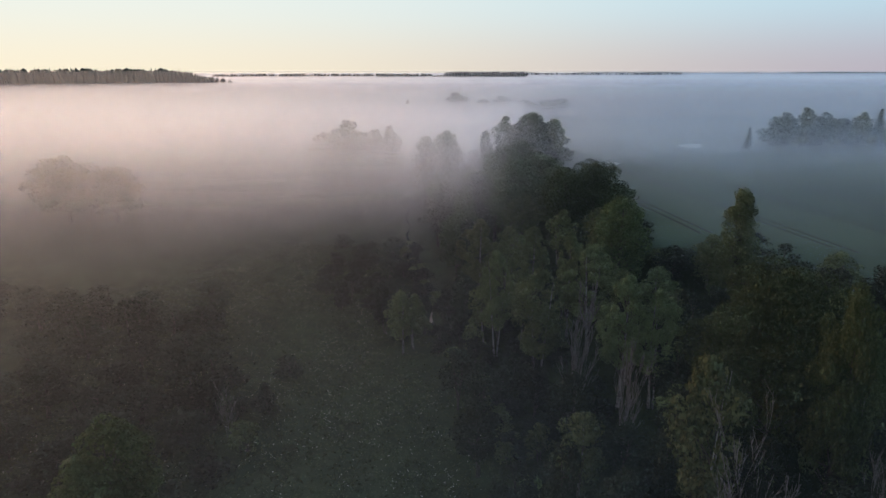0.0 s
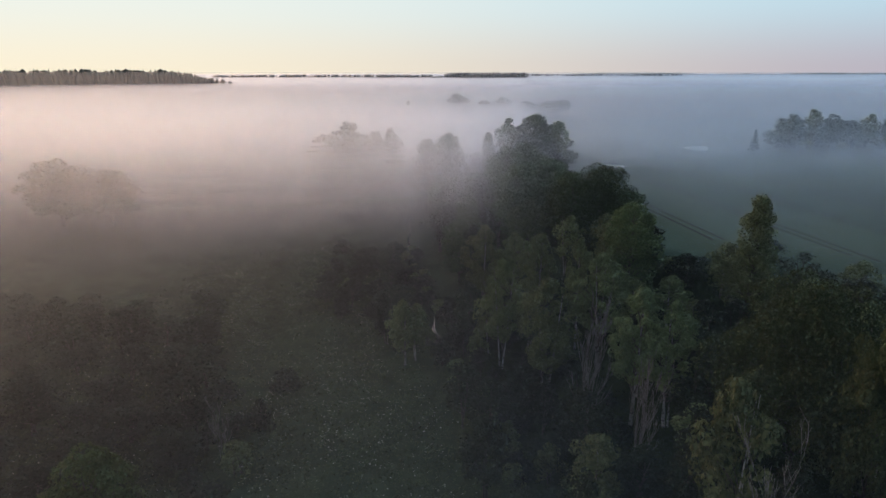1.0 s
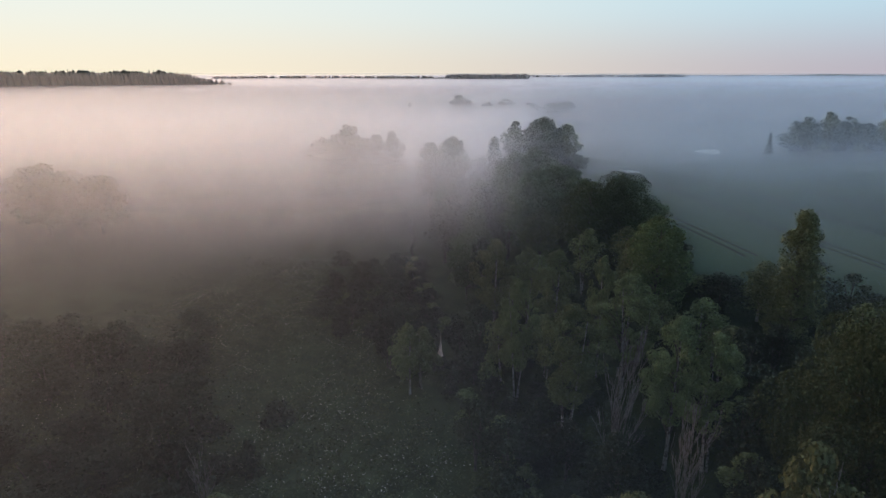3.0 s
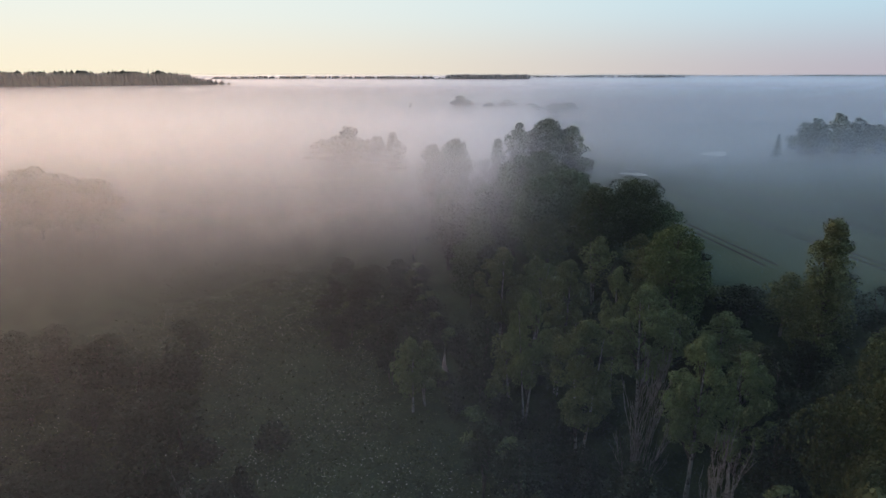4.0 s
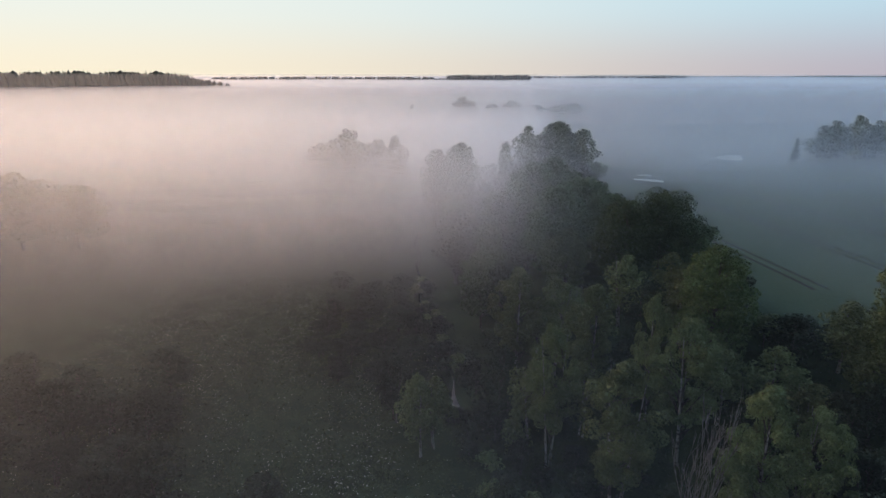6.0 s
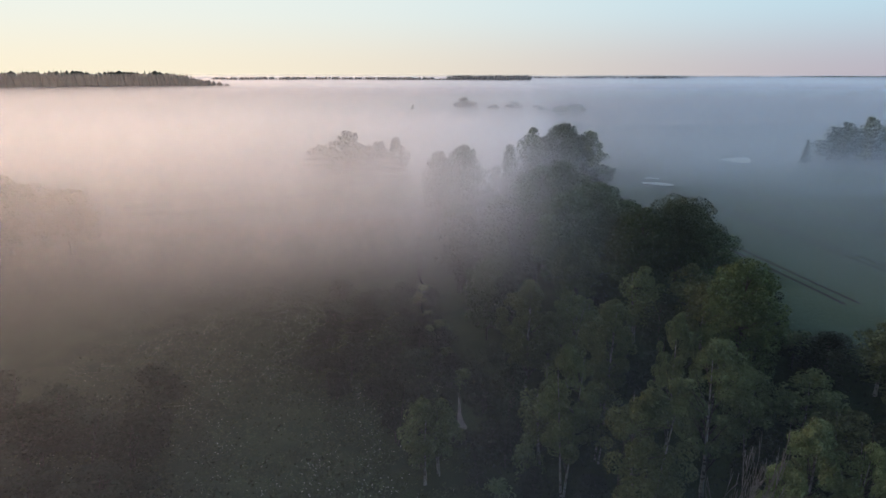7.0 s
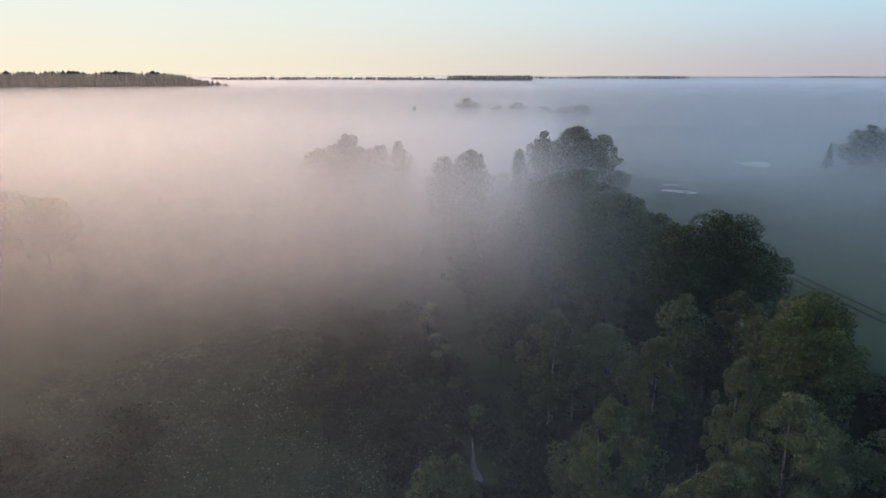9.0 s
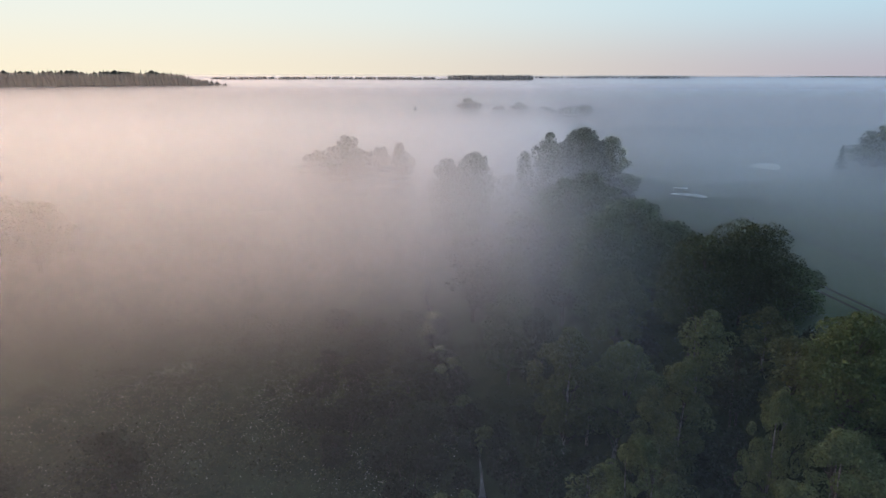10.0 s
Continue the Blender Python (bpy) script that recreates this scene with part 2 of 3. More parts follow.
def leaf_cards(rng, centres, outward, size, flat=0.62):
    """Small bent-free leaf sprays as quads, each facing roughly outward."""
    n = len(centres)
    nor = outward + rng.normal(0, flat, (n, 3)) + (0, 0, 0.25)
    nor /= np.linalg.norm(nor, axis=1, keepdims=True) + 1e-9
    a = np.cross(nor, rng.normal(0, 1, (n, 3)))
    a /= np.linalg.norm(a, axis=1, keepdims=True) + 1e-9
    b = np.cross(nor, a)
    s = size * rng.uniform(0.6, 1.35, (n, 1))
    w = rng.uniform(0.35, 0.65, (n, 1))
    quad = np.stack([centres - a * s, centres - b * s * w + nor * s * 0.15, centres + a * s, centres + b * s * w + nor * s * 0.15], 1)
    return quad.reshape(-1, 3), np.arange(4 * n).reshape(n, 4)


def clump_points(rng, clumps, total):
    """Points on the upper and outer skin of round clumps (x, y, z, r, stretch)."""
    c = np.asarray(clumps)
    weight = c[:, 3] ** 2
    which = rng.choice(len(c), total, p=weight / weight.sum())
    d = rng.normal(0, 1, (total, 3))
    d[:, 2] += 0.25
    d /= np.linalg.norm(d, axis=1, keepdims=True)
    rad = c[which, 3:4] * rng.uniform(0.76, 1.08, (total, 1)) ** 0.5
    rad *= np.where(rng.random((total, 1)) < 0.05, rng.uniform(1.05, 1.35, (total, 1)), 1.0)
    off = d * rad
    off[:, 2] *= c[which, 4]
    return c[which, :3] + off, d


def crown_clumps(rng, kind, h, w):
    """Clump centres for a crown of total height h and width w."""
    out = []
    r = w / 2
    if kind == "broad":
        low, high = 0.22 * h, h
        for k in range(14):
            a = 2.4 * k
            ring = r * 0.4 * np.sqrt((k + 0.5) / 14)
            out.append((ring * np.cos(a), ring * np.sin(a), low + (high - low) * rng.uniform(0.25, 0.62), 0.25 * r, 0.9))
        for _ in range(92):
            u, a = rng.uniform(-0.9, 1.0), rng.uniform(0, 2 * np.pi)
            ring = np.sqrt(max(0.0, 1 - max(u, 0) ** 2.0)) * rng.uniform(0.5, 0.95)
            ring *= 1.0 if u > 0 else 1 + 0.35 * u
            mid = low + (high - low) * 0.42
            z = mid + u * (high - mid) * rng.uniform(0.74, 0.9)
            cr = rng.uniform(0.13, 0.24) * r
            out.append((ring * r * np.cos(a), ring * r * np.sin(a), z, cr * 1.15, rng.uniform(0.65, 0.85)))
    elif kind == "birch":
        for _ in range(54):
            u, a = rng.uniform(0.0, 1.0), rng.uniform(0, 2 * np.pi)
            z = h * (0.3 + 0.63 * u)
            ring = r * 0.9 * (1 - abs(1.75 * u - 0.8) ** 2.6) * rng.uniform(0.35, 1.0)
            cr = rng.uniform(0.19, 0.36) * r * (1.05 - 0.25 * u)
            out.append((ring * np.cos(a), ring * np.sin(a), z, cr, rng.uniform(0.7, 1.1)))
    elif kind == "aspen":
        for _ in range(84):
            u, a = rng.uniform(0.0, 1.0), rng.uniform(0, 2 * np.pi)
            z = h * (0.34 + 0.6 * u)
            ring = r * 0.92 * (1 - abs(1.7 * u - 0.75) ** 2.4) * rng.uniform(0.35, 1.0)
            cr = rng.uniform(0.12, 0.27) * r * (1.05 - 0.3 * u)
            out.append((ring * np.cos(a), ring * np.sin(a), z, cr, rng.uniform(0.65, 0.95)))
    elif kind == "poplar":
        for _ in range(170):
            u, a = rng.uniform(0.0, 1.0), rng.uniform(0, 2 * np.pi)
            z = h * (0.08 + 0.86 * u)
            ring = r * (0.92 - 0.78 * u ** 1.5) * rng.uniform(0.3, 1.0)
            out.append((ring * np.cos(a), ring * np.sin(a), z, rng.uniform(0.17, 0.25) * r, rng.uniform(1.1, 1.5)))
    elif kind == "shrub":
        for _ in range(26):
            u, a = rng.uniform(0.0, 1.0), rng.uniform(0, 2 * np.pi)
            ring = r * np.sqrt(1 - u ** 2) * rng.uniform(0.2, 0.9)
            out.append((ring * np.cos(a), ring * np.sin(a), h * (0.2 + 0.68 * u), rng.uniform(0.2, 0.34) * r, rng.uniform(0.8, 1.2)))
    return out


def leafy_tree(name, kind, h, w, leaves, size, leaf_mat, bark_mat, seed, stems=1):
    rng = np.random.default_rng(seed)
    root = new(name)
    clumps = crown_clumps(rng, kind, h, w)
    wood, limbs = Tubes(), Tubes()
    base = 0.0145 * h + 0.02
    tops = []
    for s in range(stems):
        lean = rng.normal(0, 0.035 if stems == 1 else 0.07, 2)
        foot = rng.normal(0, 0.3, 2) if stems > 1 else np.zeros(2)
        sway = rng.normal(0, 0.02 * h, 2)
        pts, rad = [], []
        for k in range(8):
            u = k / 7
            z = u * h * (0.9 if kind != "shrub" else 0.6)
            off = foot + lean * z + sway * np.sin(u * 3.0) * 0.5
            pts.append((off[0], off[1], z - (0.6 if k == 0 else 0)))
            rad.append(base / np.sqrt(stems) * (1.25 if k == 0 else 1 - 0.9 * u) + 0.012)
        wood.add(pts, rad, 7)
        tops.append(np.array(pts))
    for n, c in enumerate(clumps):
        if n % 2 and kind != "shrub":
            continue
        line = tops[n % len(tops)]
        c3 = np.array(c[:3])
        z0 = max(0.15 * h, c3[2] - rng.uniform(0.1, 0.24) * h)
        start = np.array([np.interp(z0, line[:, 2], line[:, 0]), np.interp(z0, line[:, 2], line[:, 1]), z0])
        mid = (start + c3) / 2 + rng.normal(0, 0.03 * w, 3)
        r0 = base * 0.3 * (1.1 - z0 / h)
        limbs.add([start, mid, c3], [r0 + 0.012, r0 * 0.6 + 0.01, 0.012], 4)
    child("trunk", wood.mesh("trunk", bark_mat), root)
    child("limbs", limbs.mesh("limbs", BARK_DARK), root)
    pts, way = clump_points(rng, clumps, leaves)
    v, f = leaf_cards(rng, pts, way, size)
    child("crown", mesh_from("crown", v, f, leaf_mat), root)
    return root


def spruce_tree(name, h, w, leaves, seed):
    rng = np.random.default_rng(seed)
    root = new(name)
    wood = Tubes()
    wood.add([(0, 0, -0.5), (0.05, 0, h * 0.5), (0, 0, h)], [0.016 * h, 0.009 * h, 0.01], 6)
    u = rng.uniform(0.0, 1.0, leaves) ** 1.4
    tiers = 15
    z = h * (0.1 + 0.9 * (np.floor(u * tiers) + rng.uniform(0, 0.35, leaves)) / tiers)
    a = rng.uniform(0, 2 * np.pi, leaves)
    arm = np.floor(a / (2 * np.pi) * 9)
    a = (arm + rng.normal(0.5, 0.16, leaves)) / 9 * 2 * np.pi + np.floor(u * tiers)
    reach = w / 2 * (1 - np.clip(z / h, 0, 1)) ** 0.85 * (0.75 + 0.35 * np.sin(arm * 5.1 + np.floor(u * tiers) * 2.3)) + 0.05
    t = rng.uniform(0.1, 1, leaves) ** 0.6
    pts = np.stack([np.cos(a) * reach * t, np.sin(a) * reach * t, z - 0.3 * reach * t], 1)
    way = np.stack([np.cos(a) * 0.5, np.sin(a) * 0.5, np.full(leaves, 0.6)], 1)
    v, f = leaf_cards(rng, pts, way, 0.028 * h + 0.05, 0.35)
    child("trunk", wood.mesh("trunk", BARK_DARK), root)
    child("crown", mesh_from("crown", v, f, NEEDLES), root)
    return root


def bare_tree(name, h, seed, stems=3, spread=0.09, twig=1.0):
    """A dead, leafless tree with many upright grey limbs."""
    rng = np.random.default_rng(seed)
    root = new(name)
    wood, fine = Tubes(), Tubes()

    def grow(p, way, length, r, depth):
        pts, rad = [np.array(p)], [r]
        d = np.array(way)
        for k in range(4):
            d = d + rng.normal(0, 0.07, 3) + (0, 0, 0.06)
            d /= np.linalg.norm(d)
            pts.append(pts[-1] + d * length / 4)
            rad.append(r * (1 - 0.2 * (k + 1)) + (0.008 if depth < 2 else 0.013))
        (wood if depth == 0 else fine).add(pts, rad, 6 if depth == 0 else 4 if depth == 1 else 3)
        if depth < 3:
            for _ in range((6, 5, 4)[depth]):
                k = rng.integers(1, 5)
                out = d + rng.normal(0, 0.22, 3)
                out[2] = abs(out[2]) + 0.35
                grow(pts[k], out / np.linalg.norm(out), length * rng.uniform(0.35, 0.6), rad[k] * 0.55, depth + 1)

    for s in range(stems):
        a = 2 * np.pi * s / stems + rng.uniform(0, 1)
        way = np.array([np.cos(a) * spread, np.sin(a) * spread, 1.0])
        grow((np.cos(a) * 0.25, np.sin(a) * 0.25, -0.4), way / np.linalg.norm(way), h * rng.uniform(0.6, 0.8), 0.0034 * h, 0)
    child("trunk", wood.mesh("trunk", BARK_DEAD), root)
    child("limbs", fine.mesh("limbs", BARK_DEAD), root)
    return root


# ---------------------------------------------------------------- the lie of the land
def smooth(v, lo, hi):
    u = np.clip((v - lo) / (hi - lo), 0, 1)
    return u * u * (3 - 2 * u)


def stream_x(y):
    return np.interp(y, [20, 60, 77, 80, 90, 100, 118, 140, 200, 300], [16, 9, 5.5, 3.7, 1.0, -1.6, -3.8, -8, -12, -30])


def field_edge(y):
    return np.interp(y, [0, 40, 70, 85, 97, 113, 130, 150, 206, 300, 600], [95, 90, 80, 66, 46, 38, 35, 33, 48, 45, 40])


def ground_z(x, y):
    x, y = np.asarray(x, float), np.asarray(y, float)
    sx, ex = stream_x(y), field_edge(y)
    slope = smooth(x, sx + 3, ex)
    plateau = 17.0 - 3.2 * smooth(y, 130, 260) - 3.0 * smooth(y, 300, 900)
    z = plateau * slope
    z = z - 0.9 * np.exp(-((x - sx) / 2.2) ** 2) * (y < 320)
    z = z + 0.9 * smooth(sx - x, 4, 30) + 0.5 * np.sin(x * 0.11 + 1) * np.sin(y * 0.09) * (1 - slope)
    r = np.hypot(x, y)
    z = z + 6.0 * smooth(r, 400, 900)
    th = np.arctan2(x, np.maximum(y, 1e-3))
    z = z + 17 * np.exp(-((r - 900) / 170) ** 2) * smooth(-th, 0.30, 0.42) * (y > 0)
    z = z + (20 + 2.2 * np.sin(th * 23 + 1) + 1.4 * np.sin(th * 61)) * smooth(r, 3300, 4700)
    return z


def terrain():
    ys = np.concatenate([-np.array([5200, 2500, 1000, 500, 250]), np.arange(-110, 300, 2.5), 300 * np.exp(np.linspace(0.02, np.log(5200 / 300), 50))])
    xs = np.concatenate([-110 * np.exp(np.linspace(np.log(5200 / 110), 0.03, 46)), np.arange(-110, 175, 2.5), 175 * np.exp(np.linspace(0.03, np.log(5200 / 175), 42))])
    gx, gy = np.meshgrid(xs, ys)
    v = np.stack([gx, gy, ground_z(gx, gy)], -1).reshape(-1, 3)
    nx, ny = len(xs), len(ys)
    i = (np.arange(ny - 1)[:, None] * nx + np.arange(nx - 1)[None]).ravel()
    f = np.stack([i, i + 1, i + nx + 1, i + nx], 1)
    ob = new("ground", mesh_from("ground", v, f, GROUND, True))
    return tagged(ob, "green valley meadow rising to a misty crop field", "ground", kind="structure")


terrain()

# mist and haze: thin layers over the valley and fields, distance haze in their opacity
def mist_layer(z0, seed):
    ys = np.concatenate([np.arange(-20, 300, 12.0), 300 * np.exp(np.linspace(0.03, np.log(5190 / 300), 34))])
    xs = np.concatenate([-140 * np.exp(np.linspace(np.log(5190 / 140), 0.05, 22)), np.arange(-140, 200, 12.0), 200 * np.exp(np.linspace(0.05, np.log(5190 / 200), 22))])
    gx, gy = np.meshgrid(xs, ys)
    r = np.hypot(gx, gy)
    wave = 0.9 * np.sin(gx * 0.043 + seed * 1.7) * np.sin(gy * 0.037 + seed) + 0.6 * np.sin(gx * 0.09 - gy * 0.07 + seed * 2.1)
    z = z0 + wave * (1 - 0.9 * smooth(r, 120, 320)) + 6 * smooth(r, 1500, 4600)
    # top layer bent up to eye height, a haze veil added before the ridge
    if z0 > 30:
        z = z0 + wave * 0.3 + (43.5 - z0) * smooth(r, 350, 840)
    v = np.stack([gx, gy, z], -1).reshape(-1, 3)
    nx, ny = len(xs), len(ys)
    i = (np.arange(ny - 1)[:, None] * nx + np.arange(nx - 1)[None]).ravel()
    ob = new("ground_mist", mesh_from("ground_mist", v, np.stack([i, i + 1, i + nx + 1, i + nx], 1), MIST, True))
    return tagged(ob, "pale sheet of dawn mist with distance haze in its opacity", "mist", "mist layers", "stuff")


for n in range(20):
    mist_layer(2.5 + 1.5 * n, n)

# ---------------------------------------------------------------- trees
def standing(x, y):
    return float(ground_z(x, y))


def plant(proto, x, y, height, width, turn):
    """A copy of a model tree, with its own height and width, rooted in the ground."""
    k = height / proto["h"]
    q = width / proto["w"]
    m = Matrix.Translation((x, y, standing(x, y) - 0.05)) @ Matrix.Rotation(turn, 4, "Z") @ Matrix.Diagonal((q, q, k, 1))
    return copy_thing(proto["ob"], m)


def model(ob, h, w, label, category, group):
    tagged(ob, label, category, group)
    h = max(v.co.z for part in ob.children for v in part.data.vertices)
    return {"ob": ob, "h": h, "w": w}


BIRCH_WORDS = "tall birch tree with pale bark and grey-green leaves"
birches = [model(leafy_tree("birch_tree", "aspen", 16, 8, 23000, 0.12, LEAF_BIRCH, BARK_BIRCH, 11 + s, stems), 16, 8, BIRCH_WORDS, "tree", "valley trees") for s, stems in enumerate((1, 2, 1, 3))]
young = [model(leafy_tree("birch_tree", "birch", 12, 7, 3400, 0.24, LEAF_BIRCH, BARK_BIRCH, 21 + s, stems), 12, 7, "young birch tree in the crowded valley wood", "tree", "valley trees") for s, stems in enumerate((1, 2, 1))]
old_oak = model(leafy_tree("oak_tree", "broad", 16, 18, 46000, 0.165, LEAF_OAK, BARK_DARK, 30), 16, 18, "very broad old oak with a lumpy domed crown", "tree", "valley trees")
oaks = [model(leafy_tree("oak_tree", "broad", 16, 11, 12500, 0.22, LEAF_OAK, BARK_DARK, 31 + s), 16, 11, "broad dark green tree with a lumpy rounded crown", "tree", "valley trees") for s in range(3)]
bushy = [model(leafy_tree("oak_tree", "broad", 13, 9, 8600, 0.22, LEAF_OAK, BARK_DARK, 41 + s), 13, 9, "rounded dark green tree standing in the misty wood", "tree", "valley trees") for s in range(2)]
maples = [model(leafy_tree("maple_tree", "broad", 15, 9, 17000, 0.165, LEAF_BRIGHT, BARK_DARK, 51 + s), 15, 9, "fresh green leafy tree with a domed crown", "tree", "valley trees") for s in range(2)]
alders = [model(leafy_tree("alder_tree", "birch", 12, 6.5, 2700, 0.23, LEAF_ALDER, BARK_DARK, 71 + s, 2), 12, 6.5, "dark alder tree in the wet valley bottom", "tree", "valley trees") for s in range(3)]
poplar = model(leafy_tree("poplar_tree", "poplar", 18, 6, 16000, 0.15, LEAF_BIRCH, BARK_DARK, 91), 18, 6, "tall columnar poplar beside the field", "tree", "valley trees")
shrubs = [model(leafy_tree("shrub", "shrub", 4, 4.5, 600, 0.24, LEAF_ALDER if s else LEAF_BIRCH, BARK_DARK, 101 + s, 3), 4, 4.5, "low leafy willow shrub in the valley", "shrub", "shrubs") for s in range(3)]
spruces = [model(spruce_tree("spruce_tree", 16, 6, 2600, 121 + s), 16, 6, "dark pointed spruce tree beside the field", "tree", "field trees") for s in range(2)]
bares = [model(bare_tree("dead_tree", 12, 141 + s), 12, 6, "dead leafless tree with grey upright limbs", "tree", "dead trees") for s in range(2)]

plan = random.Random(5)
taken = []


def set_tree(pool, x, y, top, width):
    """Plants a tree whose tip reaches the given height above the valley floor."""
    p = pool[len(taken) % len(pool)]
    taken.append((x, y, width))
    return plant(p, x, y, top - standing(x, y), width, plan.uniform(0, 6.28))


for pool, x, y, top, width in (
    ([old_oak], 28.6, 114.0, 27.6, 12.5), (oaks, 22.5, 112.5, 26.4, 9.5), (bushy, 32.5, 111.0, 23.0, 8.0), (maples, 28.0, 93.0, 24.8, 9.5), ([poplar], 41.6, 83.0, 27.8, 7.6),
    (birches, 13.1, 76.7, 18.2, 8.5), (birches, 22.4, 69.6, 19.6, 7.2), (birches, 26.0, 68.0, 18.4, 6.5), (birches, 6.4, 104.0, 18.4, 8.0),
    (birches, 7.9, 85.2, 18.2, 6.0), (birches, 14.4, 94.7, 19.4, 7.0), (birches, 11.5, 102.9, 17.2, 6.0), (birches, 19.3, 88.0, 20.6, 5.0),
    (birches, 21.5, 83.5, 19.6, 8.5), ([old_oak], 33.5, 55.5, 26.2, 16.5), (maples, 34.5, 47.0, 26.6, 6.0), (young, 22.6, 46.2, 20.6, 7.0),
    (maples, 16.2, 120.3, 20.0, 8.0), (oaks, 15.5, 125.4, 26.2, 12.0), (oaks, 18.5, 151.3, 27.4, 9.0), (oaks, 14.6, 149.0, 26.4, 11.0),
    (oaks, 24.5, 128.0, 24.0, 11.0), (oaks, 22.5, 140.0, 25.0, 12.0),
    (bushy, 20.0, 133.0, 24.6, 12.0), (bushy, 14.0, 140.0, 20.0, 11.0), (bushy, 21.0, 160.0, 25.6, 12.0), (bushy, 15.0, 168.0, 21.0, 11.0), (bushy, 23.0, 174.0, 22.0, 12.0),
    (bushy, 16.0, 184.0, 20.0, 12.0), (bushy, 26.0, 190.0, 21.5, 12.0), (bushy, 9.0, 158.0, 19.0, 11.0), (bushy, 30.0, 121.0, 22.0, 9.0), (alders, 10.8, 45.0, 13.2, 5.0),
    (oaks, 29.5, 206.0, 30.6, 13.0), (young, 20.5, 205.0, 29.2, 9.0), (young, 37.5, 207.0, 28.0, 9.0), (bushy, 34.0, 208.0, 27.0, 10.0), (bushy, 25.0, 208.0, 27.0, 10.0), (young, 14.0, 200.0, 25.0, 6.0),
    (oaks, 1.0, 196.5, 25.6, 12.0), (oaks, -6.0, 200.0, 23.5, 9.0), (bushy, -35.0, 222.0, 26.8, 17.0), (bushy, -26.0, 225.0, 23.4, 13.0), (bushy, -44.0, 224.0, 22.4, 13.0), (oaks, -18.5, 220.0, 25.0, 8.0),
    (bushy, -108.0, 172.0, 20.8, 20.0), (bushy, -95.0, 174.0, 17.5, 16.0), (maples, -26.4, 41.3, 17.4, 9.0),
    (young, -6.3, 88.0, 11.0, 6.0), (young, -4.6, 90.0, 9.6, 4.5), (alders, -10.0, 96.0, 9.0, 5.0),
    (bushy, 137.0, 249.3, 27.6, 12.0), (young, 145.7, 249.6, 29.4, 8.5), (bushy, 154.5, 251.0, 27.6, 8.5), (bushy, 163.0, 254.0, 25.0, 10.0),
    (young, 169.0, 250.0, 27.5, 8.0), (spruces, 176.0, 250.0, 29.0, 7.0), (spruces, 184.0, 252.0, 27.5, 6.0), (bushy, 194.0, 250.0, 28.0, 11.0), (bushy, 172.0, 258.0, 22.0, 11.0), (spruces, 180.0, 257.0, 26.5, 6.0), (spruces, 188.0, 248.0, 28.0, 6.5), (spruces, 119.0, 240.0, 22.4, 5.0),
    (bushy, 10.1, 456.0, 29.0, 20.0), (bushy, 28.0, 440.0, 25.0, 12.0), (bushy, 42.0, 450.0, 26.5, 14.0), (bushy, 60.0, 455.0, 23.8, 14.0), (bushy, 78.0, 470.0, 23.2, 14.0), (bushy, 90.0, 480.0, 23.6, 16.0), (young, -24.0, 430.0, 25.0, 9.0),
):
    set_tree(pool, x, y, top, width)

for k in range(15):
    x, y = 133.0 + 4.6 * k, 247.0 + 3.0 * math.sin(2.1 * k)
    set_tree(shrubs, x, y, standing(x, y) + 3.6 + 1.0 * math.sin(3.3 * k), 6.5)

for k in range(9):
    set_tree(bushy, 134.0 + 7.4 * k, 252.0 + 2.0 * math.sin(2.7 * k), 22.0 + 1.6 * math.sin(4.1 * k), 11.0)

for x, y, top in ((24.0, 41.2, 20.8), (15.8, 68.0, 22.0), (36.0, 40.0, 22.0), (-30.0, 38.0, 14.0), (-25.5, 63.4, 10.0), (20.0, 60.0, 18.0)):
    p = bares[len(taken) % 2]
    h = top - standing(x, y)
    taken.append((x, y, 3.0))
    plant(p, x, y, h, h * 0.34, plan.uniform(0, 6.28))


def clear_of(x, y, gap):
    return all((x - a) ** 2 + (y - b) ** 2 > (gap + 0.22 * w) ** 2 for a, b, w in taken)


def in_sight(x, y):
    return abs(x + 0.07 * y) < 0.80 * y + 8


def fill(pool, count, xs, ys, tops, widths, gap, keep):
    for _ in range(count):
        x, y = plan.uniform(*xs), plan.uniform(*ys)
        if keep(x, y) and in_sight(x, y) and clear_of(x, y, gap):
            h = min(plan.uniform(*tops), max(5.0, 20.0 - standing(x, y)))
            p = pool[plan.randrange(len(pool))]
            w = plan.uniform(*widths)
            taken.append((x, y, w))
            plant(p, x, y, h, w, plan.uniform(0, 6.28))


def in_belt(x, y):
    return stream_x(y) + 4 < x < field_edge(y) - 3 and standing(x, y) < (17.5 if y < 78 else 14.5)


# the wood on the slope between the stream and the field
fill(alders + alders + young, 1500, (0, 95), (24, 112), (7, 11.5), (5, 7), 3.1, in_belt)
fill(bushy + alders, 400, (-12, 40), (112, 210), (10, 15), (6, 9), 4.2, lambda x, y: stream_x(y) + 7 < x < field_edge(y) - 6)
fill(shrubs + alders[:1], 240, (-2, 22), (56, 104), (2.5, 6), (3.5, 5.5), 1.5, lambda x, y: stream_x(y) + 1.8 < x < stream_x(y) + 10)
fill(shrubs, 300, (20, 60), (24, 52), (3, 6), (4, 6), 1.4, in_belt)
# alders along the far bank
fill(alders, 170, (-24, 0), (104, 142), (3.5, 5.6), (4.5, 6.5), 2.9, lambda x, y: x < stream_x(y) - 3.5)
fill(alders, 60, (-6, 16), (30, 74), (6, 10), (4.5, 6), 3.0, lambda x, y: abs(x - stream_x(y)) > 1.6 and abs(x - stream_x(y)) < 6)
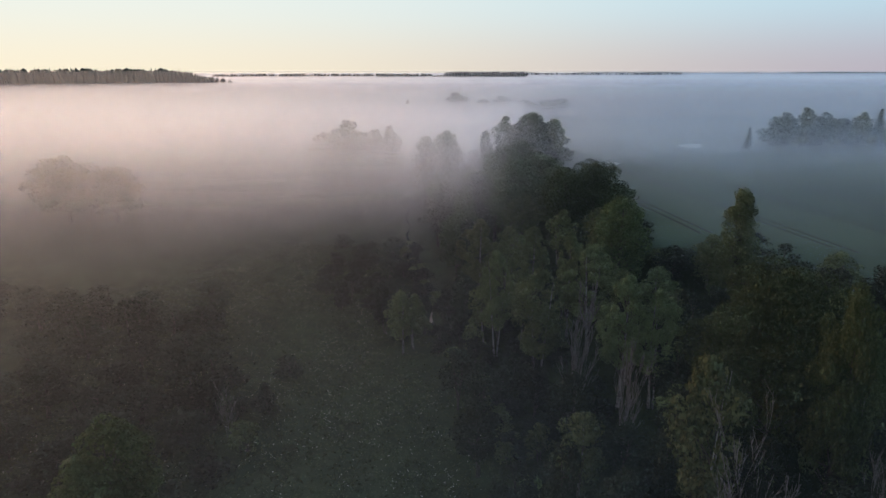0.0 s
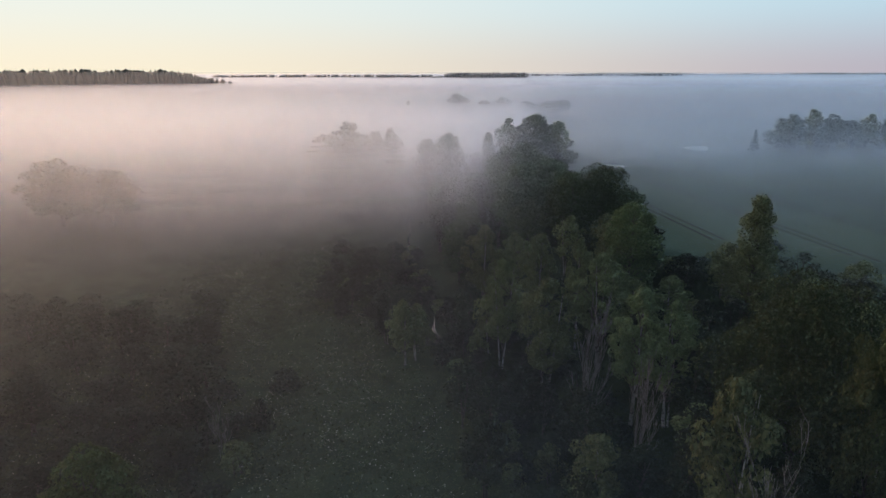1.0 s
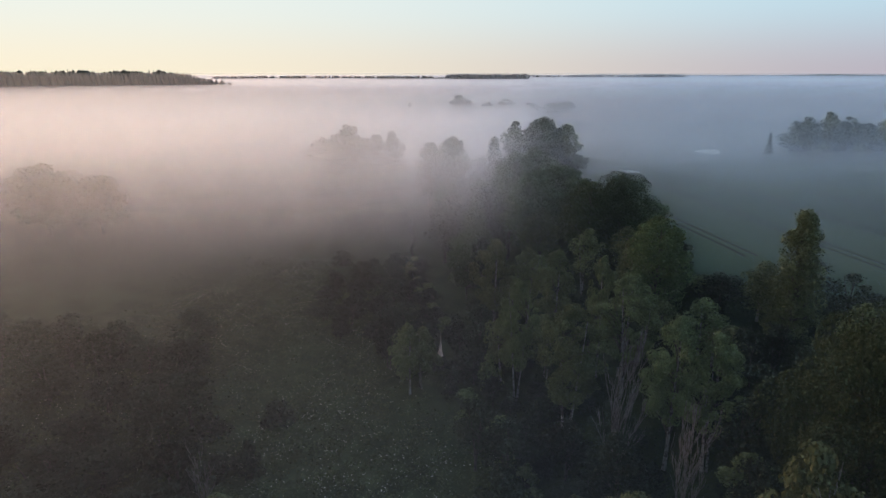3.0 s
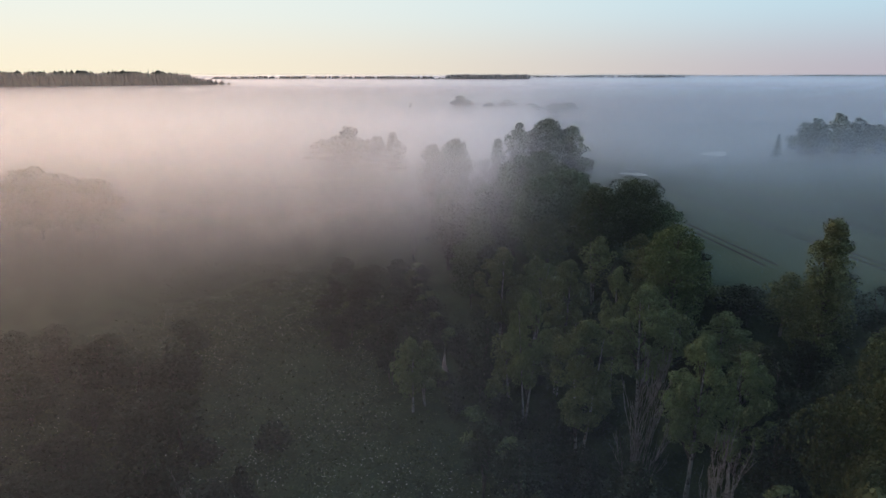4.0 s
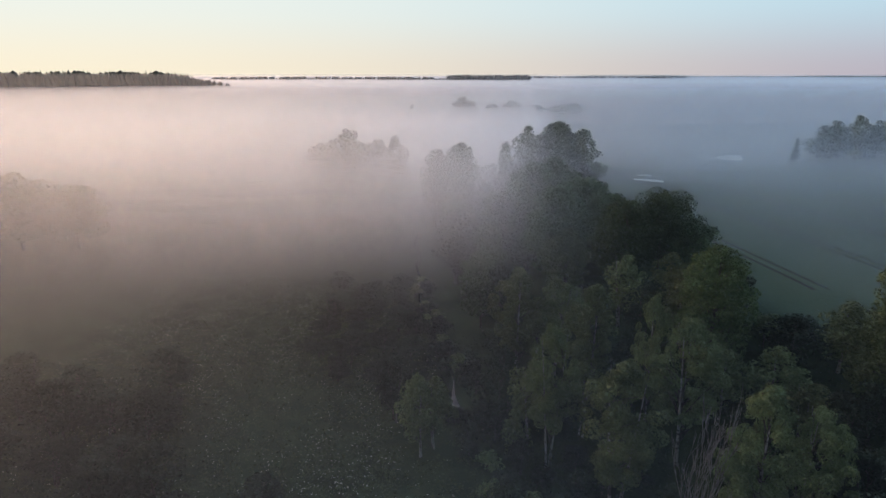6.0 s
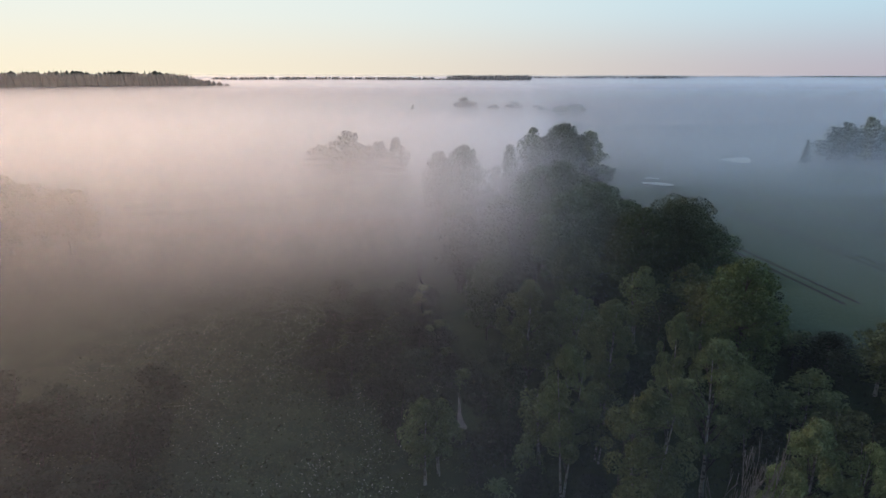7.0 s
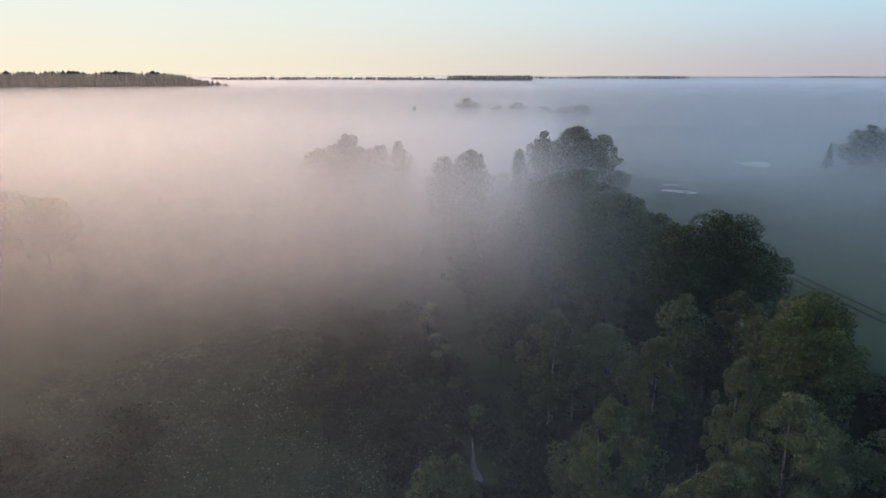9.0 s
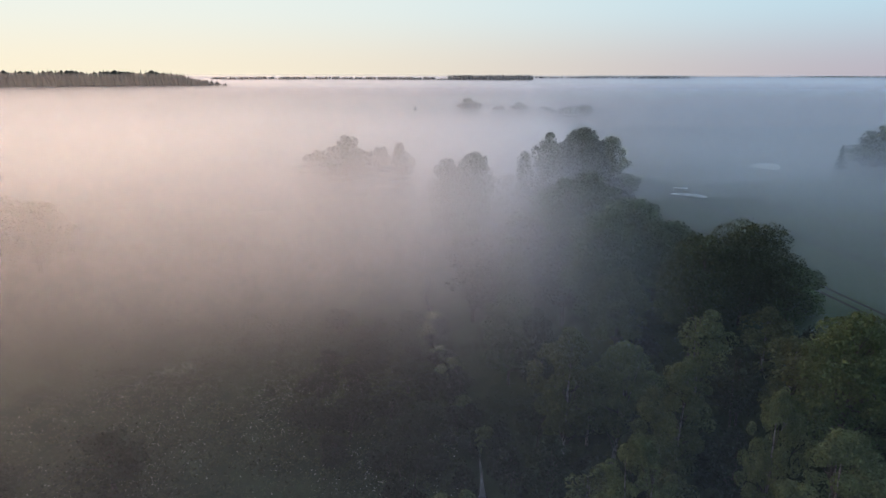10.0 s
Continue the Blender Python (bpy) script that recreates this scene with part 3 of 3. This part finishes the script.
fill(shrubs, 160, (-8, 16), (30, 118), (2.0, 3.6), (3, 4.2), 1.2, lambda x, y: 1.3 < abs(x - stream_x(y)) < 3.6 and not 98.3 < y < 101.6)
# bushes closing over the stream, but for one gap
fill(shrubs, 700, (-14, 16), (40, 150), (1.8, 3.4), (3.2, 4.6), 0.5, lambda x, y: abs(x - stream_x(y)) < 1.6 and not 97.5 < y < 101.5)
# the dark wood on the near side of the meadow
fill(alders, 420, (-100, -20), (24, 104), (4.5, 8.0), (6, 8), 3.4, lambda x, y: x < -25 - 0.36 * max(0, y - 58))
fill(shrubs, 420, (-30, 85), (28, 120), (2.0, 4.5), (3, 5.5), 1.8, lambda x, y: in_belt(x, y) or (x < -22 and y < 80) or (stream_x(y) - 8 < x < stream_x(y) - 3 and y > 86))

for pool in (birches, oaks, maples, alders, [poplar, old_oak], bushy, young, shrubs, spruces, bares):
    for p in pool:
        for o in (*p["ob"].children_recursive, p["ob"]):
            bpy.data.objects.remove(o, do_unlink=True)


# ---------------------------------------------------------------- distant woods
def far_woods(count, place, tall, seed, label):
    """A far belt of small pointed and rounded tree shapes, too many to count."""
    rng = np.random.default_rng(seed)
    v, f, n = [], [], 0
    for _ in range(count):
        x, y = place(rng)
        h = rng.uniform(*tall)
        w = h * rng.uniform(0.14, 0.26)
        z = standing(x, y)
        rounded = rng.random() < 0.35
        prof = ((0.0, 0.5), (0.25, 1.0), (0.6, 0.95), (0.88, 0.6), (1.0, 0.1)) if rounded else ((0.0, 0.8), (0.2, 1.0), (0.5, 0.6), (0.8, 0.28), (1.0, 0.03))
        ring = np.linspace(0, 2 * np.pi, 7, endpoint=False) + rng.uniform(0, 1)
        for u, k in prof:
            rr = w * k * rng.uniform(0.75, 1.25, 7)
            v.append(np.stack([x + rr * np.cos(ring), y + rr * np.sin(ring), z + h * u + rng.normal(0, 0.03 * h, 7) * (u < 1)], 1))
        for k in range(4):
            for s in range(7):
                i, j = n + 7 * k + s, n + 7 * k + (s + 1) % 7
                f.append((i, j, j + 7, i + 7))
        n += 35
    ob = new("far_woods", mesh_from("far_woods", np.concatenate(v), np.array(f), WOODS))
    return tagged(ob, label, "woods", kind="stuff")


def polar(a0, a1, r0, r1):
    def place(rng):
        a, r = np.radians(rng.uniform(a0, a1)), rng.uniform(r0, r1)
        return r * np.sin(a), r * np.cos(a)
    return place


far_woods(1100, polar(-44, -18.5, 860, 1000), (17, 24), 1, "dark conifer wood on a low ridge above the mist")
far_woods(500, polar(-20, -1, 1900, 2300), (25, 32), 2, "thin line of distant woods above the mist")
far_woods(500, polar(-6, 7.5, 1750, 2050), (20, 28), 3, "dark line of distant woods above the mist")
far_woods(260, polar(7, 21, 2500, 2900), (17, 23), 4, "faint line of distant woods above the mist")


# ---------------------------------------------------------------- water and tracks
def ribbon(name, pts, widths, lift, mat):
    pts = np.asarray(pts, float)
    way = np.gradient(pts, axis=0)
    way /= np.linalg.norm(way, axis=1, keepdims=True)
    side = np.stack([-way[:, 1], way[:, 0]], 1) * np.asarray(widths)[:, None] / 2
    v = []
    for s in (1, -1):
        xy = pts + s * side
        v.append(np.column_stack([xy, ground_z(xy[:, 0], xy[:, 1]) + lift]))
    n = len(pts)
    i = np.arange(n - 1)
    return new(name, mesh_from(name, np.concatenate(v), np.stack([i, i + 1, i + n + 1, i + n], 1), mat, True))


ys = np.arange(30, 240, 1.5)
line = np.column_stack([stream_x(ys) + 0.5 * np.sin(ys * 0.3), ys])
w = 0.35 + 0.12 * np.sin(ys * 0.21) + 1.3 * np.exp(-((ys - 99.5) / 2.5) ** 2)
v = np.concatenate([np.column_stack([line[:, 0] - w / 2, ys, np.full(len(ys), -0.35)]), np.column_stack([line[:, 0] + w / 2, ys, np.full(len(ys), -0.35)])])
n = len(ys)
i = np.arange(n - 1)
tagged(new("stream", mesh_from("stream", v, np.stack([i, i + n, i + n + 1, i + 1], 1), WATER, True)), "narrow dark stream reflecting the dawn sky", "stream", kind="structure")


def pool_of_water(x, y, rx, ry, turn, seed):
    rng = np.random.default_rng(seed)
    a = np.linspace(0, 2 * np.pi, 28, endpoint=False)
    r = 1 + 0.22 * np.sin(2 * a + seed) + 0.13 * np.sin(3 * a + 2 * seed) + rng.normal(0, 0.03, 28)
    px, py = rx * r * np.cos(a), ry * r * np.sin(a)
    c, s = math.cos(turn), math.sin(turn)
    qx, qy = x + c * px - s * py, y + s * px + c * py
    z = ground_z(np.append(qx, x), np.append(qy, y)).max() + 0.12
    v = np.column_stack([np.append(qx, x), np.append(qy, y), np.full(29, z)])
    f = np.stack([np.arange(28), (np.arange(28) + 1) % 28, np.full(28, 28)], 1)
    return tagged(new("pond", mesh_from("pond", v, f, WATER)), "shallow puddle of water lying in the field", "pond", "field ponds", "structure")


pool_of_water(100.5, 249, 6.6, 5.4, 0.9, 1)
pool_of_water(51.5, 188.5, 3.4, 2.4, -0.5, 2)
pool_of_water(54.0, 200.5, 1.6, 1.5, 0.1, 3)

for base_x in (43.3, 58.6, 74.0, 89.4):
    for off in (-0.9, 0.9):
        ys = np.arange(60, 240, 3.0)
        xs = base_x + off - 0.145 * (ys - 107) + 0.4 * np.sin(ys * 0.05) + 6.0 * smooth(ys, 150, 240)
        ok = xs > field_edge(ys) - 2
        if ok.sum() > 3:
            tagged(ribbon("wheel_track", np.column_stack([xs, ys])[ok], np.full(ok.sum(), 0.55), 0.03, SOIL), "dark wheel rut pressed into the crop", "track", "field tracks", "structure")
ys = np.linspace(250, 330, 20)
tagged(ribbon("field_ditch", np.column_stack([104.5 + (313 - ys) * 0.27, ys]), np.full(20, 2.6), 0.06, SOIL), "dark ditch bank crossing the misty field", "ditch", kind="structure")


# ---------------------------------------------------------------- meadow
def meadow_plants(count, seed, patchy):
    rng = np.random.default_rng(seed)
    x = rng.uniform(-62, 6, count * 8)
    y = rng.uniform(42, 150, count * 8)
    dens = np.sin(x * 0.21 + 0.9 * np.sin(y * 0.13)) * np.sin(y * 0.17 + 0.8 * np.sin(x * 0.19)) * 0.5 + 0.5
    dens = 0.5 * dens + 0.5 * (0.5 + 0.5 * np.sin(x * 0.63 + 2 * np.sin(y * 0.31)) * np.sin(y * 0.52 + 1.5 * np.sin(x * 0.4)))
    dens = dens ** patchy * (1 - 0.8 * smooth(-x, 35, 62))
    ok = (x < stream_x(y) - 1.5) & (rng.random(count * 8) < dens)
    return x[ok][:count], y[ok][:count], rng


x, y, rng = meadow_plants(16000, 3, 1.0)
per = 5
cx, cy = np.repeat(x, per) + rng.normal(0, 0.3, len(x) * per), np.repeat(y, per) + rng.normal(0, 0.3, len(x) * per)
tall = np.repeat(rng.uniform(0.1, 0.7, len(x)), per)
pts = np.column_stack([cx, cy, ground_z(cx, cy) + tall * rng.uniform(0.2, 1, len(cx))])
v, f = leaf_cards(rng, pts, rng.normal(0, 0.25, pts.shape) + (0, 0, 0.8), 0.175, 0.4)
tagged(new("meadow_herbs", mesh_from("meadow_herbs", v, f, HERB)), "tall rank herbs and grass growing in the meadow", "herbs", kind="stuff")
x, y, rng = meadow_plants(6000, 8, 2.6)
pts = np.column_stack([x, y, ground_z(x, y) + rng.uniform(0.6, 1.2, len(x))])
v, f = leaf_cards(rng, pts, np.tile((0, 0, 1.2), (len(x), 1)), 0.085, 0.3)
tagged(new("meadow_flowers", mesh_from("meadow_flowers", v, f, FLOWER)), "pale flower heads scattered in the meadow", "flowers", kind="stuff")


# nettles and brambles under the trees
rng = np.random.default_rng(17)
x, y = rng.uniform(-60, 75, 90000), rng.uniform(30, 122, 90000)
ok = ((x > stream_x(y) + 1.5) & (x < field_edge(y) - 6) & (ground_z(x, y) < 12.5)) | ((x < -25 - 0.36 * np.maximum(0, y - 58)) & (y < 104))
x, y = x[ok], y[ok]
pts = np.column_stack([x, y, ground_z(x, y) + rng.uniform(0.05, 1.0, len(x))])
v, f = leaf_cards(rng, pts, rng.normal(0, 0.5, pts.shape) + (0, 0, 0.5), 0.17, 0.5)
tagged(new("undergrowth", mesh_from("undergrowth", v, f, LEAF_ALDER)), "dark nettles and brambles covering the wood floor", "undergrowth", kind="stuff")
